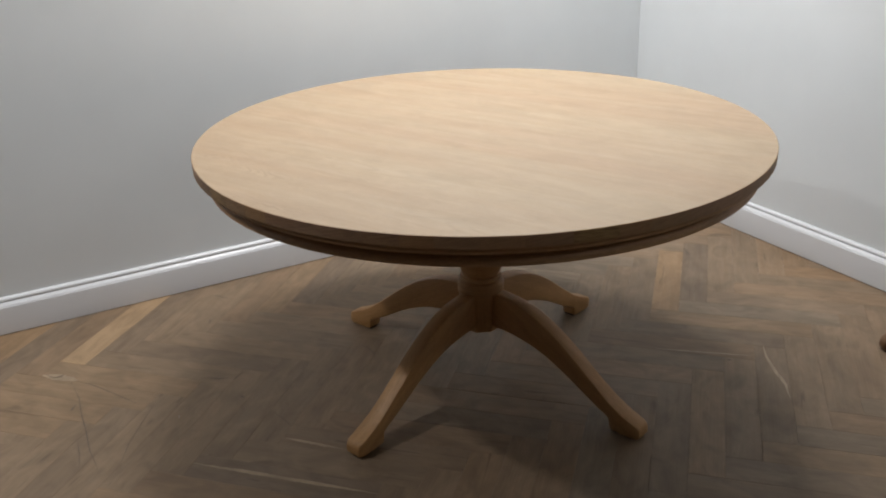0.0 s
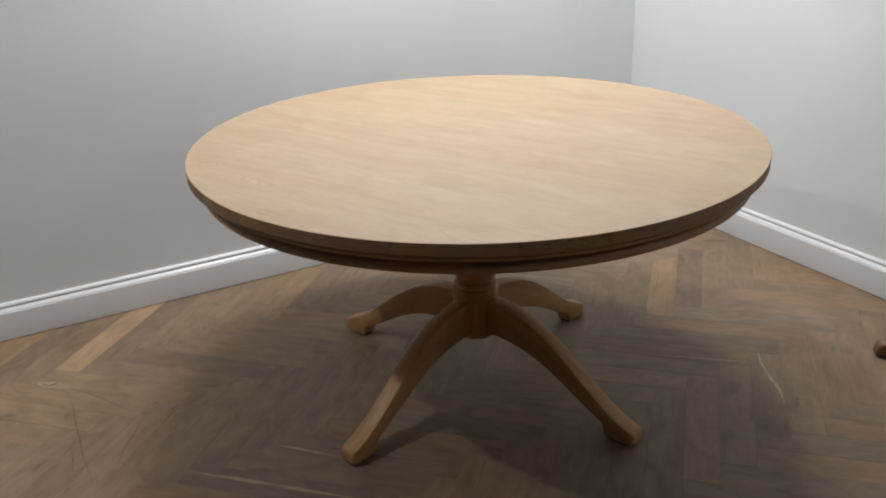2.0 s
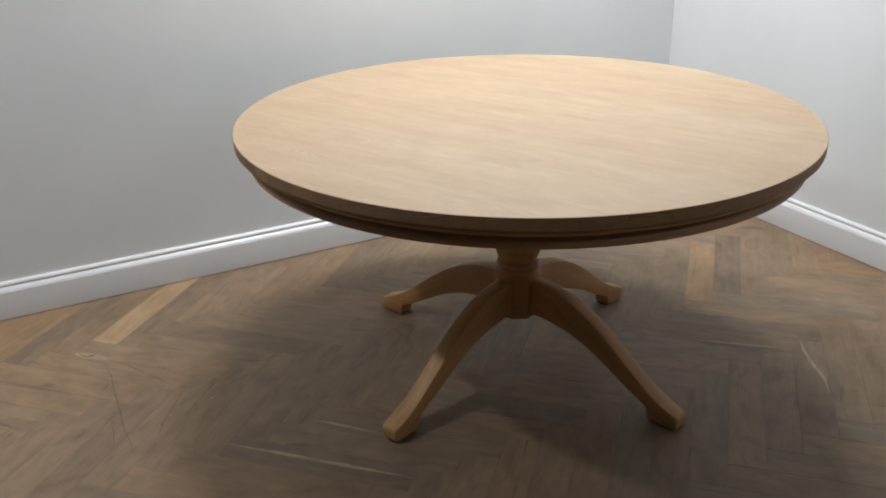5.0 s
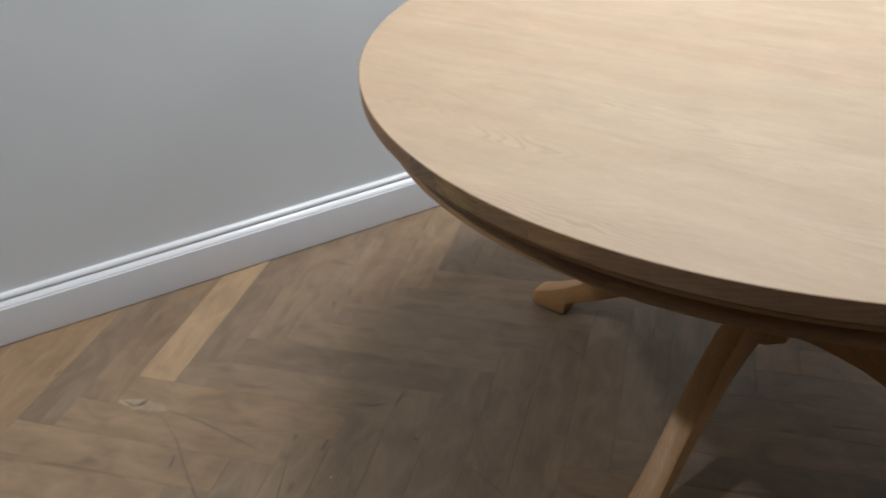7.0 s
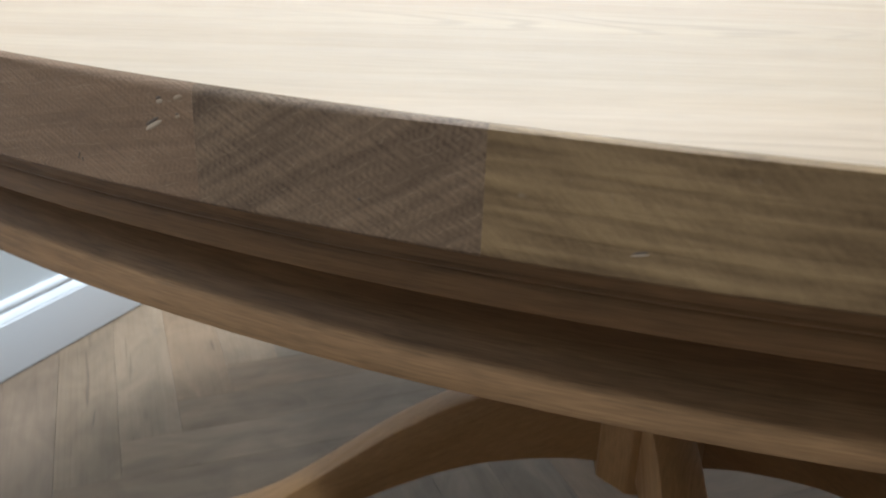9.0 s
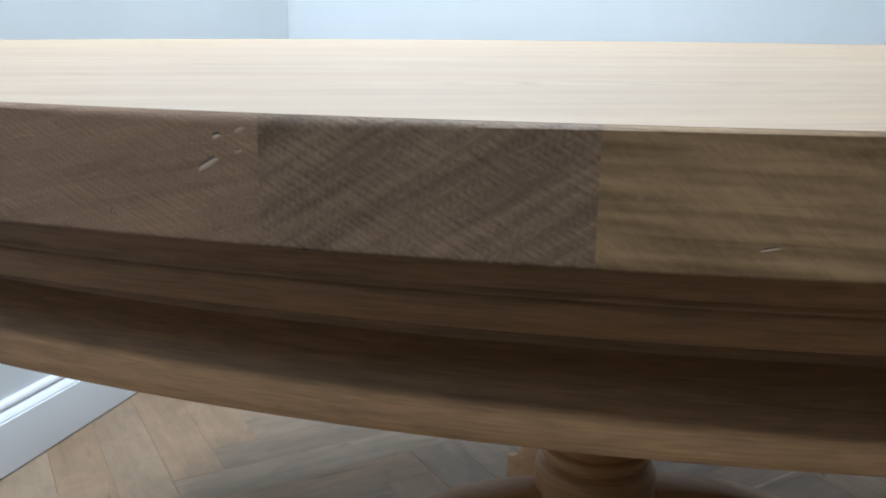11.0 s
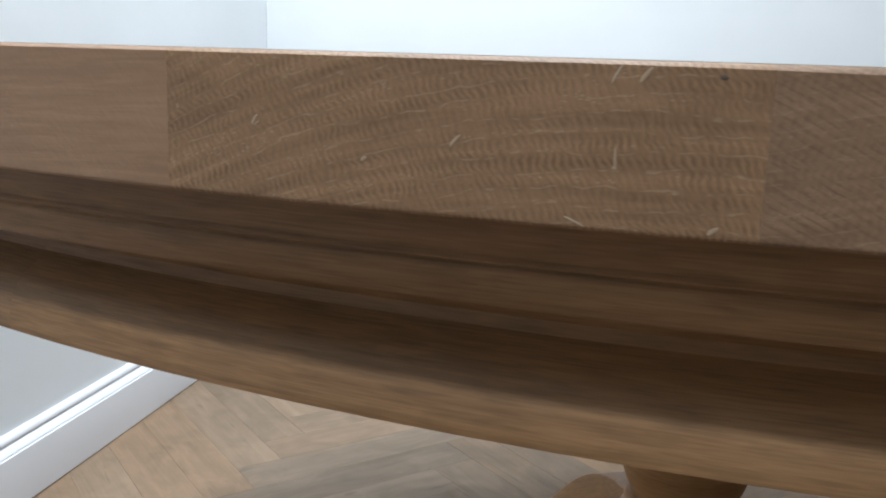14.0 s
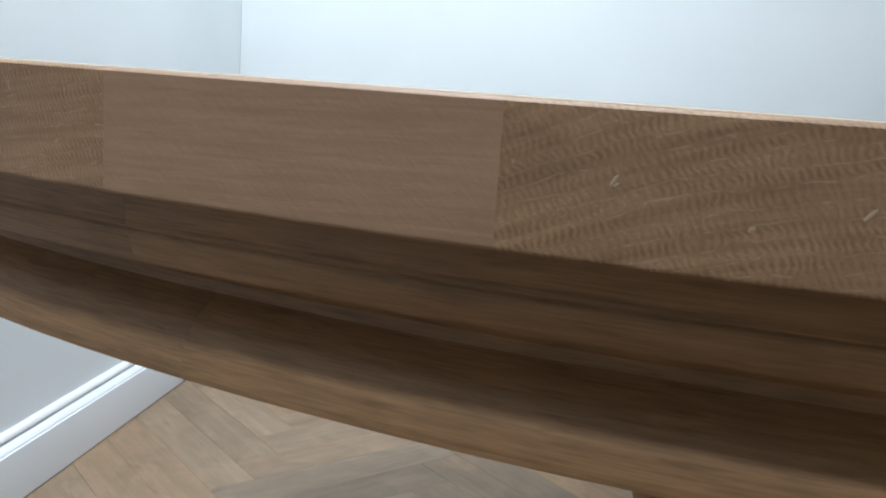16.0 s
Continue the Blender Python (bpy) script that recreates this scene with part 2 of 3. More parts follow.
def end_grain(name, light, dark, hatch, rings, pores=0.0, clouds=0.35, fine=0.3, ripple=None, arch=None):
    """Sawn and sanded block faces. hatch and rings are (lean in degrees, pitch in metres, strength): tool marks and rays across, year rings along."""
    m, nodes, links, bsdf = node_material(name)
    space, info = grain_space(nodes, links)
    if arch:
        # the rings bow upwards round a crown at arch[0] along the rim
        raw = nodes.new("ShaderNodeUVMap")
        apart = nodes.new("ShaderNodeSeparateXYZ")
        links.new(raw.outputs[0], apart.inputs[0])
        off = maths(nodes, links, "SUBTRACT", apart.outputs[0], arch[0])
        lift = nodes.new("ShaderNodeCombineXYZ")
        links.new(maths(nodes, links, "MULTIPLY", maths(nodes, links, "MULTIPLY", off, off), arch[1]), lift.inputs[1])
        bowed = nodes.new("ShaderNodeVectorMath")
        bowed.operation = "ADD"
        links.new(space, bowed.inputs[0])
        links.new(lift.outputs[0], bowed.inputs[1])
        space = bowed.outputs[0]

    def turned(degrees):
        n = nodes.new("ShaderNodeVectorRotate")
        n.rotation_type = "Z_AXIS"
        n.inputs["Angle"].default_value = radians(-degrees)
        links.new(space, n.inputs["Vector"])
        return n.outputs[0]

    def saw(source, pitch, waver):
        """Thin dark kerf lines at an even pitch, wavering and broken."""
        w = add(nodes, "ShaderNodeTexWave", Scale=1.0, Distortion=waver, Detail=2.0)
        w.bands_direction = "Y"
        w.inputs["Detail Scale"].default_value = 1.4
        links.new(scaled(nodes, links, source, 0.06 / pitch, 0.314 / pitch), w.inputs["Vector"])
        return ramp_of(nodes, links, w.outputs["Fac"], (0.0, 0.0), (0.5, 1.0))

    def bars(source, pitch, slow, detail):
        """Uneven lines along the turned x, about one pitch apart."""
        n = noise_of(nodes, links, scaled(nodes, links, source, slow / pitch, 0.9 / pitch), 1.0, detail, 0.5, 0.25)
        return ramp_of(nodes, links, n, (0.36, 0.0), (0.64, 1.0))

    across, along_rings = turned(hatch[0]), turned(rings[0])
    dash = bars(across, hatch[1], 0.13, 0.5)
    if len(hatch) > 3:
        even = saw(across, hatch[1], hatch[3])
        dash = maths(nodes, links, "ADD", maths(nodes, links, "MULTIPLY", even, 0.55), maths(nodes, links, "MULTIPLY", dash, 0.45))
    ring = bars(along_rings, rings[1], 0.07, 2.0)
    patch = ramp_of(nodes, links, noise_of(nodes, links, scaled(nodes, links, along_rings, 60.0, 260.0), 1.0, 2.0), (0.36, 0.0), (0.64, 1.0))
    cloud = noise_of(nodes, links, scaled(nodes, links, along_rings, 34.0, 80.0), 1.0, 4.0, 0.6, 0.6)
    grit = noise_of(nodes, links, scaled(nodes, links, across, 420.0, 1100.0), 1.0, 3.0, 0.65)
    drawn = noise_of(nodes, links, scaled(nodes, links, along_rings, 26.0, 420.0), 1.0, 3.0, 0.6, 0.3)

    def centred(source, amount):
        return maths(nodes, links, "MULTIPLY", maths(nodes, links, "SUBTRACT", source, 0.5), amount)

    f = maths(nodes, links, "MULTIPLY", centred(dash, hatch[2]), maths(nodes, links, "ADD", patch, maths(nodes, links, "MULTIPLY", ring, 0.5)))
    for source, amount in ((ring, rings[2]), (cloud, clouds * 2.2), (grit, fine * 2.0), (drawn, fine * 1.6)):
        f = maths(nodes, links, "ADD", f, centred(source, amount))
    if ripple:
        # short leaning strokes, row above row, each row shifted by its own amount
        pitch, row, lean, strength = ripple
        waver = noise_of(nodes, links, scaled(nodes, links, space, 70.0, 180.0), 1.0, 3.0, 0.6)
        sides = nodes.new("ShaderNodeSeparateXYZ")
        links.new(along_rings, sides.inputs[0])
        level = maths(nodes, links, "ADD", maths(nodes, links, "MULTIPLY", sides.outputs[1], 1.0 / row), maths(nodes, links, "MULTIPLY", waver, 1.6))
        shift = nodes.new("ShaderNodeTexWhiteNoise")
        shift.noise_dimensions = "1D"
        links.new(maths(nodes, links, "FLOOR", level, 0.0), shift.inputs["W"])
        run = maths(nodes, links, "ADD", sides.outputs[0], maths(nodes, links, "MULTIPLY", sides.outputs[1], lean))
        phase = maths(nodes, links, "ADD", maths(nodes, links, "MULTIPLY", run, 6.2832 / pitch), maths(nodes, links, "MULTIPLY", shift.outputs["Value"], 6.2832))
        phase = maths(nodes, links, "ADD", phase, maths(nodes, links, "MULTIPLY", waver, 22.0))
        stroke = maths(nodes, links, "SINE", phase, 0.0)
        bell = maths(nodes, links, "SINE", maths(nodes, links, "MULTIPLY", maths(nodes, links, "FRACT", level, 0.0), 3.1416), 0.0)
        some = ramp_of(nodes, links, noise_of(nodes, links, scaled(nodes, links, along_rings, 50.0, 150.0), 1.0, 2.0), (0.35, 0.25), (0.6, 1.0))
        curls = maths(nodes, links, "MULTIPLY", maths(nodes, links, "MULTIPLY", stroke, bell), maths(nodes, links, "MULTIPLY", some, strength))
        f = maths(nodes, links, "ADD", f, curls)
        # pale dashes along the seams between the rows
        broken = ramp_of(nodes, links, noise_of(nodes, links, scaled(nodes, links, along_rings, 330.0, 130.0), 1.0, 2.0), (0.46, 0.0), (0.58, 1.0))
        seam = ramp_of(nodes, links, maths(nodes, links, "FRACT", level, 0.0), (0.0, 1.0), (0.13, 0.0))
        seam = maths(nodes, links, "MULTIPLY", maths(nodes, links, "MULTIPLY", seam, broken), 1.8 * strength)
    fac = maths(nodes, links, "ADD", f, 0.5, True)
    colour = mixed(nodes, links, "MIX", fac, dark, light)
    colour = mixed(nodes, links, "MULTIPLY", 1.0, colour, info.outputs["Color"])
    if ripple:
        colour = mixed(nodes, links, "MIX", seam, colour, (0.47, 0.345, 0.225))
    if pores:
        cells = add(nodes, "ShaderNodeTexVoronoi", Scale=1.0)
        links.new(scaled(nodes, links, along_rings, 700.0, 2100.0), cells.inputs["Vector"])
        slit = ramp_of(nodes, links, cells.outputs["Distance"], (0.05, 1.0), (0.32, 0.0))
        row = ramp_of(nodes, links, ring, (0.55, 0.0), (0.85, 1.0))
        some = ramp_of(nodes, links, noise_of(nodes, links, space, 75.0, 2.0), (0.33, 0.0), (0.46, 1.0))
        amount = maths(nodes, links, "MULTIPLY", maths(nodes, links, "MULTIPLY", slit, row), maths(nodes, links, "MULTIPLY", some, pores))
        colour = mixed(nodes, links, "MIX", amount, colour, (0.42, 0.32, 0.22))
    scuff = noise_of(nodes, links, scaled(nodes, links, space, 110.0, 80.0), 1.0, 3.0, 0.7, 1.5)
    colour = mixed(nodes, links, "MIX", ramp_of(nodes, links, scuff, (0.70, 0.0), (0.80, 0.35)), colour, (0.44, 0.34, 0.25))
    links.new(colour, bsdf.inputs["Base Color"])
    bsdf.inputs["Roughness"].default_value = 0.62
    bmp = add(nodes, "ShaderNodeBump", Strength=0.35, Distance=0.0004)
    links.new(fac, bmp.inputs["Height"])
    links.new(bmp.outputs[0], bsdf.inputs["Normal"])
    return m


def paint(name, colour, rough=0.6, mottled=0.03, relief=0.03, scale=180.0):
    m, nodes, links, bsdf = node_material(name)
    geo = nodes.new("ShaderNodeNewGeometry")
    n1 = noise_of(nodes, links, geo.outputs["Position"], 2.2, 3.0)
    n2 = noise_of(nodes, links, geo.outputs["Position"], scale, 2.0)
    low, high = tuple(c * (1 - mottled) for c in colour), tuple(min(1, c * (1 + mottled)) for c in colour)
    links.new(ramp_of(nodes, links, n1, (0.3, low), (0.7, high)), bsdf.inputs["Base Color"])
    bsdf.inputs["Roughness"].default_value = rough
    b = add(nodes, "ShaderNodeBump", Strength=relief, Distance=0.002)
    links.new(n2, b.inputs["Height"])
    links.new(b.outputs[0], bsdf.inputs["Normal"])
    return m


def plain(name, colour, rough=0.5, metal=0.0):
    m, nodes, links, bsdf = node_material(name)
    bsdf.inputs["Base Color"].default_value = (*colour, 1)
    bsdf.inputs["Roughness"].default_value = rough
    bsdf.inputs["Metallic"].default_value = metal
    return m


WALL = paint("wall_paint", (0.728, 0.764, 0.785), 0.65)
REAR = paint("rear_bounce_paint", (0.40, 0.39, 0.38), 0.7)
LOW_BOUNCE = paint("low_bounce_paint", (0.05, 0.05, 0.052), 0.7)
WHITE = paint("white_gloss", (0.67, 0.685, 0.712), 0.25, 0.015, 0.02, 60.0)
CEIL = paint("ceiling_paint", (0.52, 0.52, 0.52), 0.8)
OAK_TOP = wood("oak_veneer", (0.408, 0.306, 0.204), (0.331, 0.243, 0.156), 1.0, (0.52, 0.62), 0.04, lines=0.0, contrast=0.55, micro=0.12, mottle=0.15, contour=0.30, gloss=0.5,
               figures=((-0.10, -0.728, 0.20, 0.030, (0.05, 1.0, 0.0), 0.0075, 0.48), (-0.23, -0.582, 0.13, 0.026, (0.16, 0.0, 14.0), 0.0062, 0.40), (-0.42, -0.548, 0.09, 0.022, (0.18, 0.0, 16.0), 0.0070, 0.28)))
OAK = wood("oak_solid", (0.485, 0.274, 0.114), (0.335, 0.172, 0.060), 1.3, (0.46, 0.6), 0.08, lines=0.3, micro=0.35, mottle=0.15)
OAK_APRON = wood("oak_moulding", (0.420, 0.246, 0.117), (0.250, 0.132, 0.055), 1.3, (0.5, 0.62), 0.08, tinted=True, lines=0.3, contrast=0.85, micro=0.5, mottle=0.3)
EDGE = {
    "rays": end_grain("oak_end_rays", (0.375, 0.228, 0.126), (0.205, 0.117, 0.060), (-66, 0.0011, 0.16, 8.0), (8, 0.0024, 0.36), 0.6, 0.34, 0.30, (0.0013, 0.0028, 0.45, 0.29)),
    "arched": end_grain("oak_end_arched", (0.375, 0.228, 0.126), (0.205, 0.117, 0.060), (-66, 0.0011, 0.22, 8.0), (2, 0.0026, 0.40), 0.9, 0.45, 0.42, (0.0013, 0.0029, 0.40, 0.30), (2.290, 2.3)),
    "sawn": end_grain("oak_end_sawn", (0.325, 0.220, 0.136), (0.128, 0.082, 0.049), (-29, 0.0014, 0.46, 5.0), (31, 0.0034, 0.42), 0.2, 0.30, 0.40, (0.0016, 0.0030, -0.5, 0.16)),
    "smooth": end_grain("oak_end_smooth", (0.345, 0.220, 0.133), (0.195, 0.121, 0.071), (-28, 0.0013, 0.42, 5.0), (12, 0.0034, 0.34), 0.5, 0.45, 0.42, (0.0014, 0.0026, -0.4, 0.16)),
    "fine": end_grain("oak_side_fine", (0.375, 0.230, 0.136), (0.250, 0.148, 0.084), (-40, 0.0012, 0.06), (2, 0.0016, 0.26), 0.1, 0.40, 0.24),
    "long": end_grain("oak_long_grain", (0.385, 0.256, 0.127), (0.167, 0.103, 0.049), (-40, 0.0022, 0.18), (-1, 0.0034, 0.75), 0.0, 0.40, 0.34),
}
PLANK = wood("oak_floor", (0.228, 0.168, 0.114), (0.164, 0.117, 0.077), 1.4, (0.46, 0.60), 0.1, cracks=0.4, tinted=True, lines=0.2, contrast=0.6, mottle=0.45, gloss=0.3)
RAW = plain("raw_wood_dent", (0.45, 0.34, 0.24), 0.8)
FADED = plain("rubbed_wood", (0.40, 0.290, 0.19), 0.8)
SCUFF_SHADE = plain("dark_scuff_shade", (0.13, 0.095, 0.07), 0.7)
FOOT = wood("dark_oak", (0.16, 0.085, 0.038), (0.09, 0.045, 0.020), 1.3, (0.4, 0.55), 0.1)
SPLIT = wood("split_grain", (0.128, 0.096, 0.068), (0.098, 0.072, 0.050), 1.4, (0.6, 0.8), 0.1, lines=0.0)
SAPWOOD = wood("sapwood", (0.325, 0.250, 0.165), (0.235, 0.174, 0.115), 1.4, (0.4, 0.55), 0.1, lines=0.1, mottle=0.5)
SHADE_BLACK = plain("shade_black", (0.012, 0.010, 0.009), 0.7)
GAP = plain("dark_joint", (0.02, 0.016, 0.012), 0.9)
MIRROR = plain("mirror_glass", (0.82, 0.84, 0.83), 0.02, 1.0)
FRAME = plain("dark_bronze", (0.03, 0.027, 0.024), 0.4, 0.6)
STRIP = plain("brushed_steel", (0.50, 0.48, 0.45), 0.45, 0.8)

# ---- the room ----
T = 0.12
tagged(part("wall_north", box(WEST - T, EAST + T, NORTH, NORTH + T, -0.02, CEILING), WALL), "plain pale grey painted plaster wall", "wall", kind="structure")
tagged(part("wall_east", box(EAST, EAST + T, SOUTH, NORTH - 0.001, -0.02, CEILING), WALL), "plain pale grey painted plaster wall in the corner", "wall", kind="structure")
# unseen wall, darkened so little light bounces back from the west
tagged(part("wall_west", box(WEST - T, WEST, SOUTH, NORTH - 0.001, -0.02, CEILING), LOW_BOUNCE), "unseen dark grey wall at the far side, limits bounce light", "wall", kind="structure")
# unseen wall, its tone set to bounce light onto the table's south faces
tagged(part("wall_south", box(WEST - T, EAST + T, SOUTH - T, SOUTH - 0.001, -0.02, CEILING), REAR), "unseen pale grey wall closing the room, bounces light back", "wall", kind="structure")
# unseen ceiling, greyed well below white to hold back bounce
tagged(part("ceiling", box(WEST - T, EAST + T, SOUTH - T, NORTH + T, CEILING, CEILING + 0.1), CEIL), "unseen flat ceiling, greyed to limit bounce light", "ceiling", kind="structure")

SKIRTING = [(0.0, 0.0025), (0.026, 0.0025), (0.026, 0.0966), (0.0258, 0.0974), (0.0252, 0.0978), (0.0236, 0.0980), (0.0228, 0.0984), (0.0226, 0.0994), (0.0230, 0.1002),
            (0.0226, 0.1010), (0.0206, 0.1034), (0.0180, 0.1062), (0.0150, 0.1088), (0.0126, 0.1104), (0.0112, 0.1110), (0.0106, 0.1118), (0.0106, 0.1134), (0.0114, 0.1142), (0.0124, 0.1152),
            (0.0126, 0.1172), (0.0118, 0.1204), (0.0098, 0.1234), (0.0068, 0.1256), (0.0036, 0.1268), (0.0, 0.1274)]


def skirting(name, a, b, place, label):
    ob = part(name, extrude_profile(SKIRTING, a, b, place), WHITE, smooth=True)
    return tagged(ob, label, "skirting board", kind="structure")


JOIN = -0.905
skirting("baseboard", WEST, JOIN - 0.00001, lambda s, o, u: (s, NORTH - o, u), "white gloss moulded skirting board along the wall")
skirting("baseboard", JOIN + 0.00001, EAST - 0.026, lambda s, o, u: (s, NORTH - o - 0.0003, u), "white gloss moulded skirting board along the wall")
skirting("baseboard", SOUTH, NORTH, lambda s, o, u: (EAST - o, s, u), "white gloss moulded skirting board running into the corner")
skirting("baseboard", WEST, EAST, lambda s, o, u: (s, SOUTH + o, u), "white gloss moulded skirting board along the rear wall")

# housings drawn round the lamps; none of them is in view
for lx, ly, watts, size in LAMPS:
    lamp = thing("ceiling_downlight", "round white flush ceiling light panel, unseen", "ceiling light", "ceiling downlights", (lx, ly, CEILING - 0.010))
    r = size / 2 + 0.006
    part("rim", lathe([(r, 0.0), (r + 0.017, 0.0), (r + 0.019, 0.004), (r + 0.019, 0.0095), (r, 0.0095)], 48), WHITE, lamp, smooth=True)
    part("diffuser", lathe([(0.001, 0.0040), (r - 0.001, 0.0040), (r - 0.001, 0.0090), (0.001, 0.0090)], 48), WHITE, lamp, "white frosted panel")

# ---- low mirrored cabinet along the wall, its body assumed ----
cabinet = thing("mirrored_cabinet", "low mirror-fronted cabinet against the wall, assumed body, black strip for the floor gap", "cabinet", place=(CABINET, 0.37, 0))
# assumed body, kept low so it casts hardly any shadow
part("body", box(-0.42, -0.016, -0.675, 0.675, 0.010, 0.112, 0.002), FRAME, cabinet)
part("mirror_panel", box(-0.0155, -0.002, -0.675, 0.678, 0.0115, 0.110), MIRROR, cabinet, "clear mirror glass front")
part("edge_strip", box(-0.0155, -0.0012, -0.675, 0.678, 0.0062, 0.0113), STRIP, cabinet, "pale metal strip under the glass")
# black strips painted in for the shaded gap along the floor
part("gap_strip", box(-0.0155, 0.0008, -0.675, 0.470, 0.0005, 0.0060), SHADE_BLACK, cabinet)
part("gap_strip", box(-0.0155, 0.0008, 0.476, 0.675, 0.0005, 0.0060), SHADE_BLACK, cabinet)


# ---- the pedestal table ----
table = thing("pedestal_table", "round pale oak pedestal dining table with four splayed legs", "table")


def veneer_disc():
    bm = bmesh.new()
    uv = bm.loops.layers.uv.new("UVMap")
    n, r = 320, TABLE_R - 0.0014
    zs = ((TABLE_H - 0.0032, r), (TABLE_H, r))
    rings = [[bm.verts.new((q * math.cos(2 * math.pi * k / n), q * math.sin(2 * math.pi * k / n), z)) for k in range(n)] for z, q in zs]
    for a, b in zip(rings, rings[1:]):
        for k in range(n):
            bm.faces.new((a[k], a[(k + 1) % n], b[(k + 1) % n], b[k]))
    bm.faces.new(rings[-1])
    bm.faces.new(list(reversed(rings[0])))
    c, s = math.cos(radians(-65)), math.sin(radians(-65))
    for f in bm.faces:
        for loop in f.loops:
            x, y = loop.vert.co.x, loop.vert.co.y
            loop[uv].uv = (x * c + y * s, -x * s + y * c)
    return bm


part("tabletop", veneer_disc(), OAK_TOP, table, "pale oak veneer with faint straight grain", True)

# Blocks of the solid edge: joints met along the west side, then uneven lengths round the rim.
known = [-0.1450, -0.0611, 0.0048, 0.0744, 0.1793, 0.2661, 0.350]
looks = [((0.98, 0.96, 0.92), "long"), ((0.86, 0.82, 0.78), "sawn"), ((0.90, 0.865, 0.83), "smooth"), ((0.96, 0.94, 0.89), "arched"), ((1.06, 1.06, 1.05), "fine"), ((1.0, 0.98, 0.94), "rays")]
joints = [math.pi - math.asin(y / TABLE_R) for y in known]
rng = random.Random(7)
angle, end = joints[0], joints[-1] + 2 * math.pi
cuts, tones = [], []
while end - angle > 0.20:
    step = rng.uniform(0.085, 0.145)
    cuts.append((angle, angle + step))
    g_ = rng.uniform(0.88, 1.10)
    tones.append(((g_, g_ * rng.uniform(0.92, 0.98), g_ * rng.uniform(0.82, 0.95)), rng.choice(("rays", "smooth", "smooth", "long", "smooth"))))
    angle += step
cuts.append((angle, end))
tones.append(((0.95, 0.93, 0.9), "smooth"))
for a, b, tone in zip(joints, joints[1:], looks):
    cuts.append((b, a))
    tones.append(tone)


def edge_block(a, b):
    bm = bmesh.new()
    uv = bm.loops.layers.uv.new("UVMap")
    z0, z1, inner = TABLE_H - TOP_T, TABLE_H - 0.0001, TABLE_R - 0.045
    a, b = a + 0.00002, b - 0.00002
    n = 40
    rings = []
    for k in range(n + 1):
        t = a + (b - a) * k / n
        # the arris is worn rounder along a short stretch of the west side
        worn = math.exp(-((TABLE_R * (math.pi - t) - 0.010) / 0.045) ** 2)
        h = 0.0007 + 0.0013 * worn
        prof = [(inner, z0), (TABLE_R - 0.0005, z0), (TABLE_R - 0.0001, z0 + 0.0004), (TABLE_R, z0 + 0.0008), (TABLE_R, z0 + 0.0012), (TABLE_R, z1 - h - 0.0007), (TABLE_R, z1 - h), (TABLE_R - 0.0006, z1 - 0.32 * h), (TABLE_R - 0.0014, z1),
                (TABLE_R - 0.0014, z1 - 0.0033), (inner, z1 - 0.0033)]
        rings.append([bm.verts.new((r * math.cos(t), r * math.sin(t), z)) for r, z in prof])
    for k in range(n):
        for i in range(len(prof)):
            j = (i + 1) % len(prof)
            bm.faces.new((rings[k][i], rings[k + 1][i], rings[k + 1][j], rings[k][j]))
    bm.faces.new(rings[0])
    bm.faces.new(list(reversed(rings[-1])))
    for f in bm.faces:
        for loop in f.loops:
            co = loop.vert.co
            t = math.atan2(co.y, co.x) % (2 * math.pi)
            if t - a > math.pi:
                t -= 2 * math.pi
            if a - t > math.pi:
                t += 2 * math.pi
            loop[uv].uv = (t * TABLE_R, co.z + (TABLE_R - math.hypot(co.x, co.y)))
    return bm


blocks = []
for (a, b), (tint, cut) in zip(cuts, tones):
    ob = part("edge_block", edge_block(a, b), EDGE[cut], table, smooth=True)
    ob.color = (*tint, 1)
    blocks.append(ob)
APRON = [(0.600, 0.7330), (0.7458, 0.7330), (0.7450, 0.7285), (0.7443, 0.7246), (0.7446, 0.7241), (0.7447, 0.7236), (0.7443, 0.7232), (0.7432, 0.7229), (0.7432, 0.7225), (0.7436, 0.7221),
         (0.7437, 0.7214), (0.7434, 0.7195), (0.7426, 0.7168), (0.7417, 0.7149), (0.7407, 0.7141), (0.7380, 0.7134), (0.7305, 0.7125), (0.7228, 0.7108), (0.7170, 0.7083), (0.7137, 0.7050),
         (0.7137, 0.7018), (0.7167, 0.6989), (0.7210, 0.6961), (0.7239, 0.6924), (0.7253, 0.6878), (0.7259, 0.6832), (0.7260, 0.6814), (0.7257, 0.6803), (0.7248, 0.6799),
         (0.600, 0.6799)]


def apron_segment(a, b):
    bm = bmesh.new()
    uv = bm.loops.layers.uv.new("UVMap")
    n, count = 28, len(APRON)
    run = [0.0]
    for (r0, z0), (r1, z1) in zip(APRON, APRON[1:] + APRON[:1]):
        run.append(run[-1] + math.hypot(r1 - r0, z1 - z0))
    ts = [a + (b - a) * k / n for k in range(n + 1)]
    rings = [[bm.verts.new((r * math.cos(t), r * math.sin(t), z)) for r, z in APRON] for t in ts]
    for k in range(n):
        for i in range(count):
            j = (i + 1) % count
            f = bm.faces.new((rings[k][i], rings[k + 1][i], rings[k + 1][j], rings[k][j]))
            for loop, (t, v) in zip(f.loops, ((ts[k], run[i]), (ts[k + 1], run[i]), (ts[k + 1], run[i + 1]), (ts[k], run[i + 1]))):
                loop[uv].uv = (t * 0.73, v)
    bm.faces.new(rings[0])
    bm.faces.new(list(reversed(rings[-1])))
    return bm


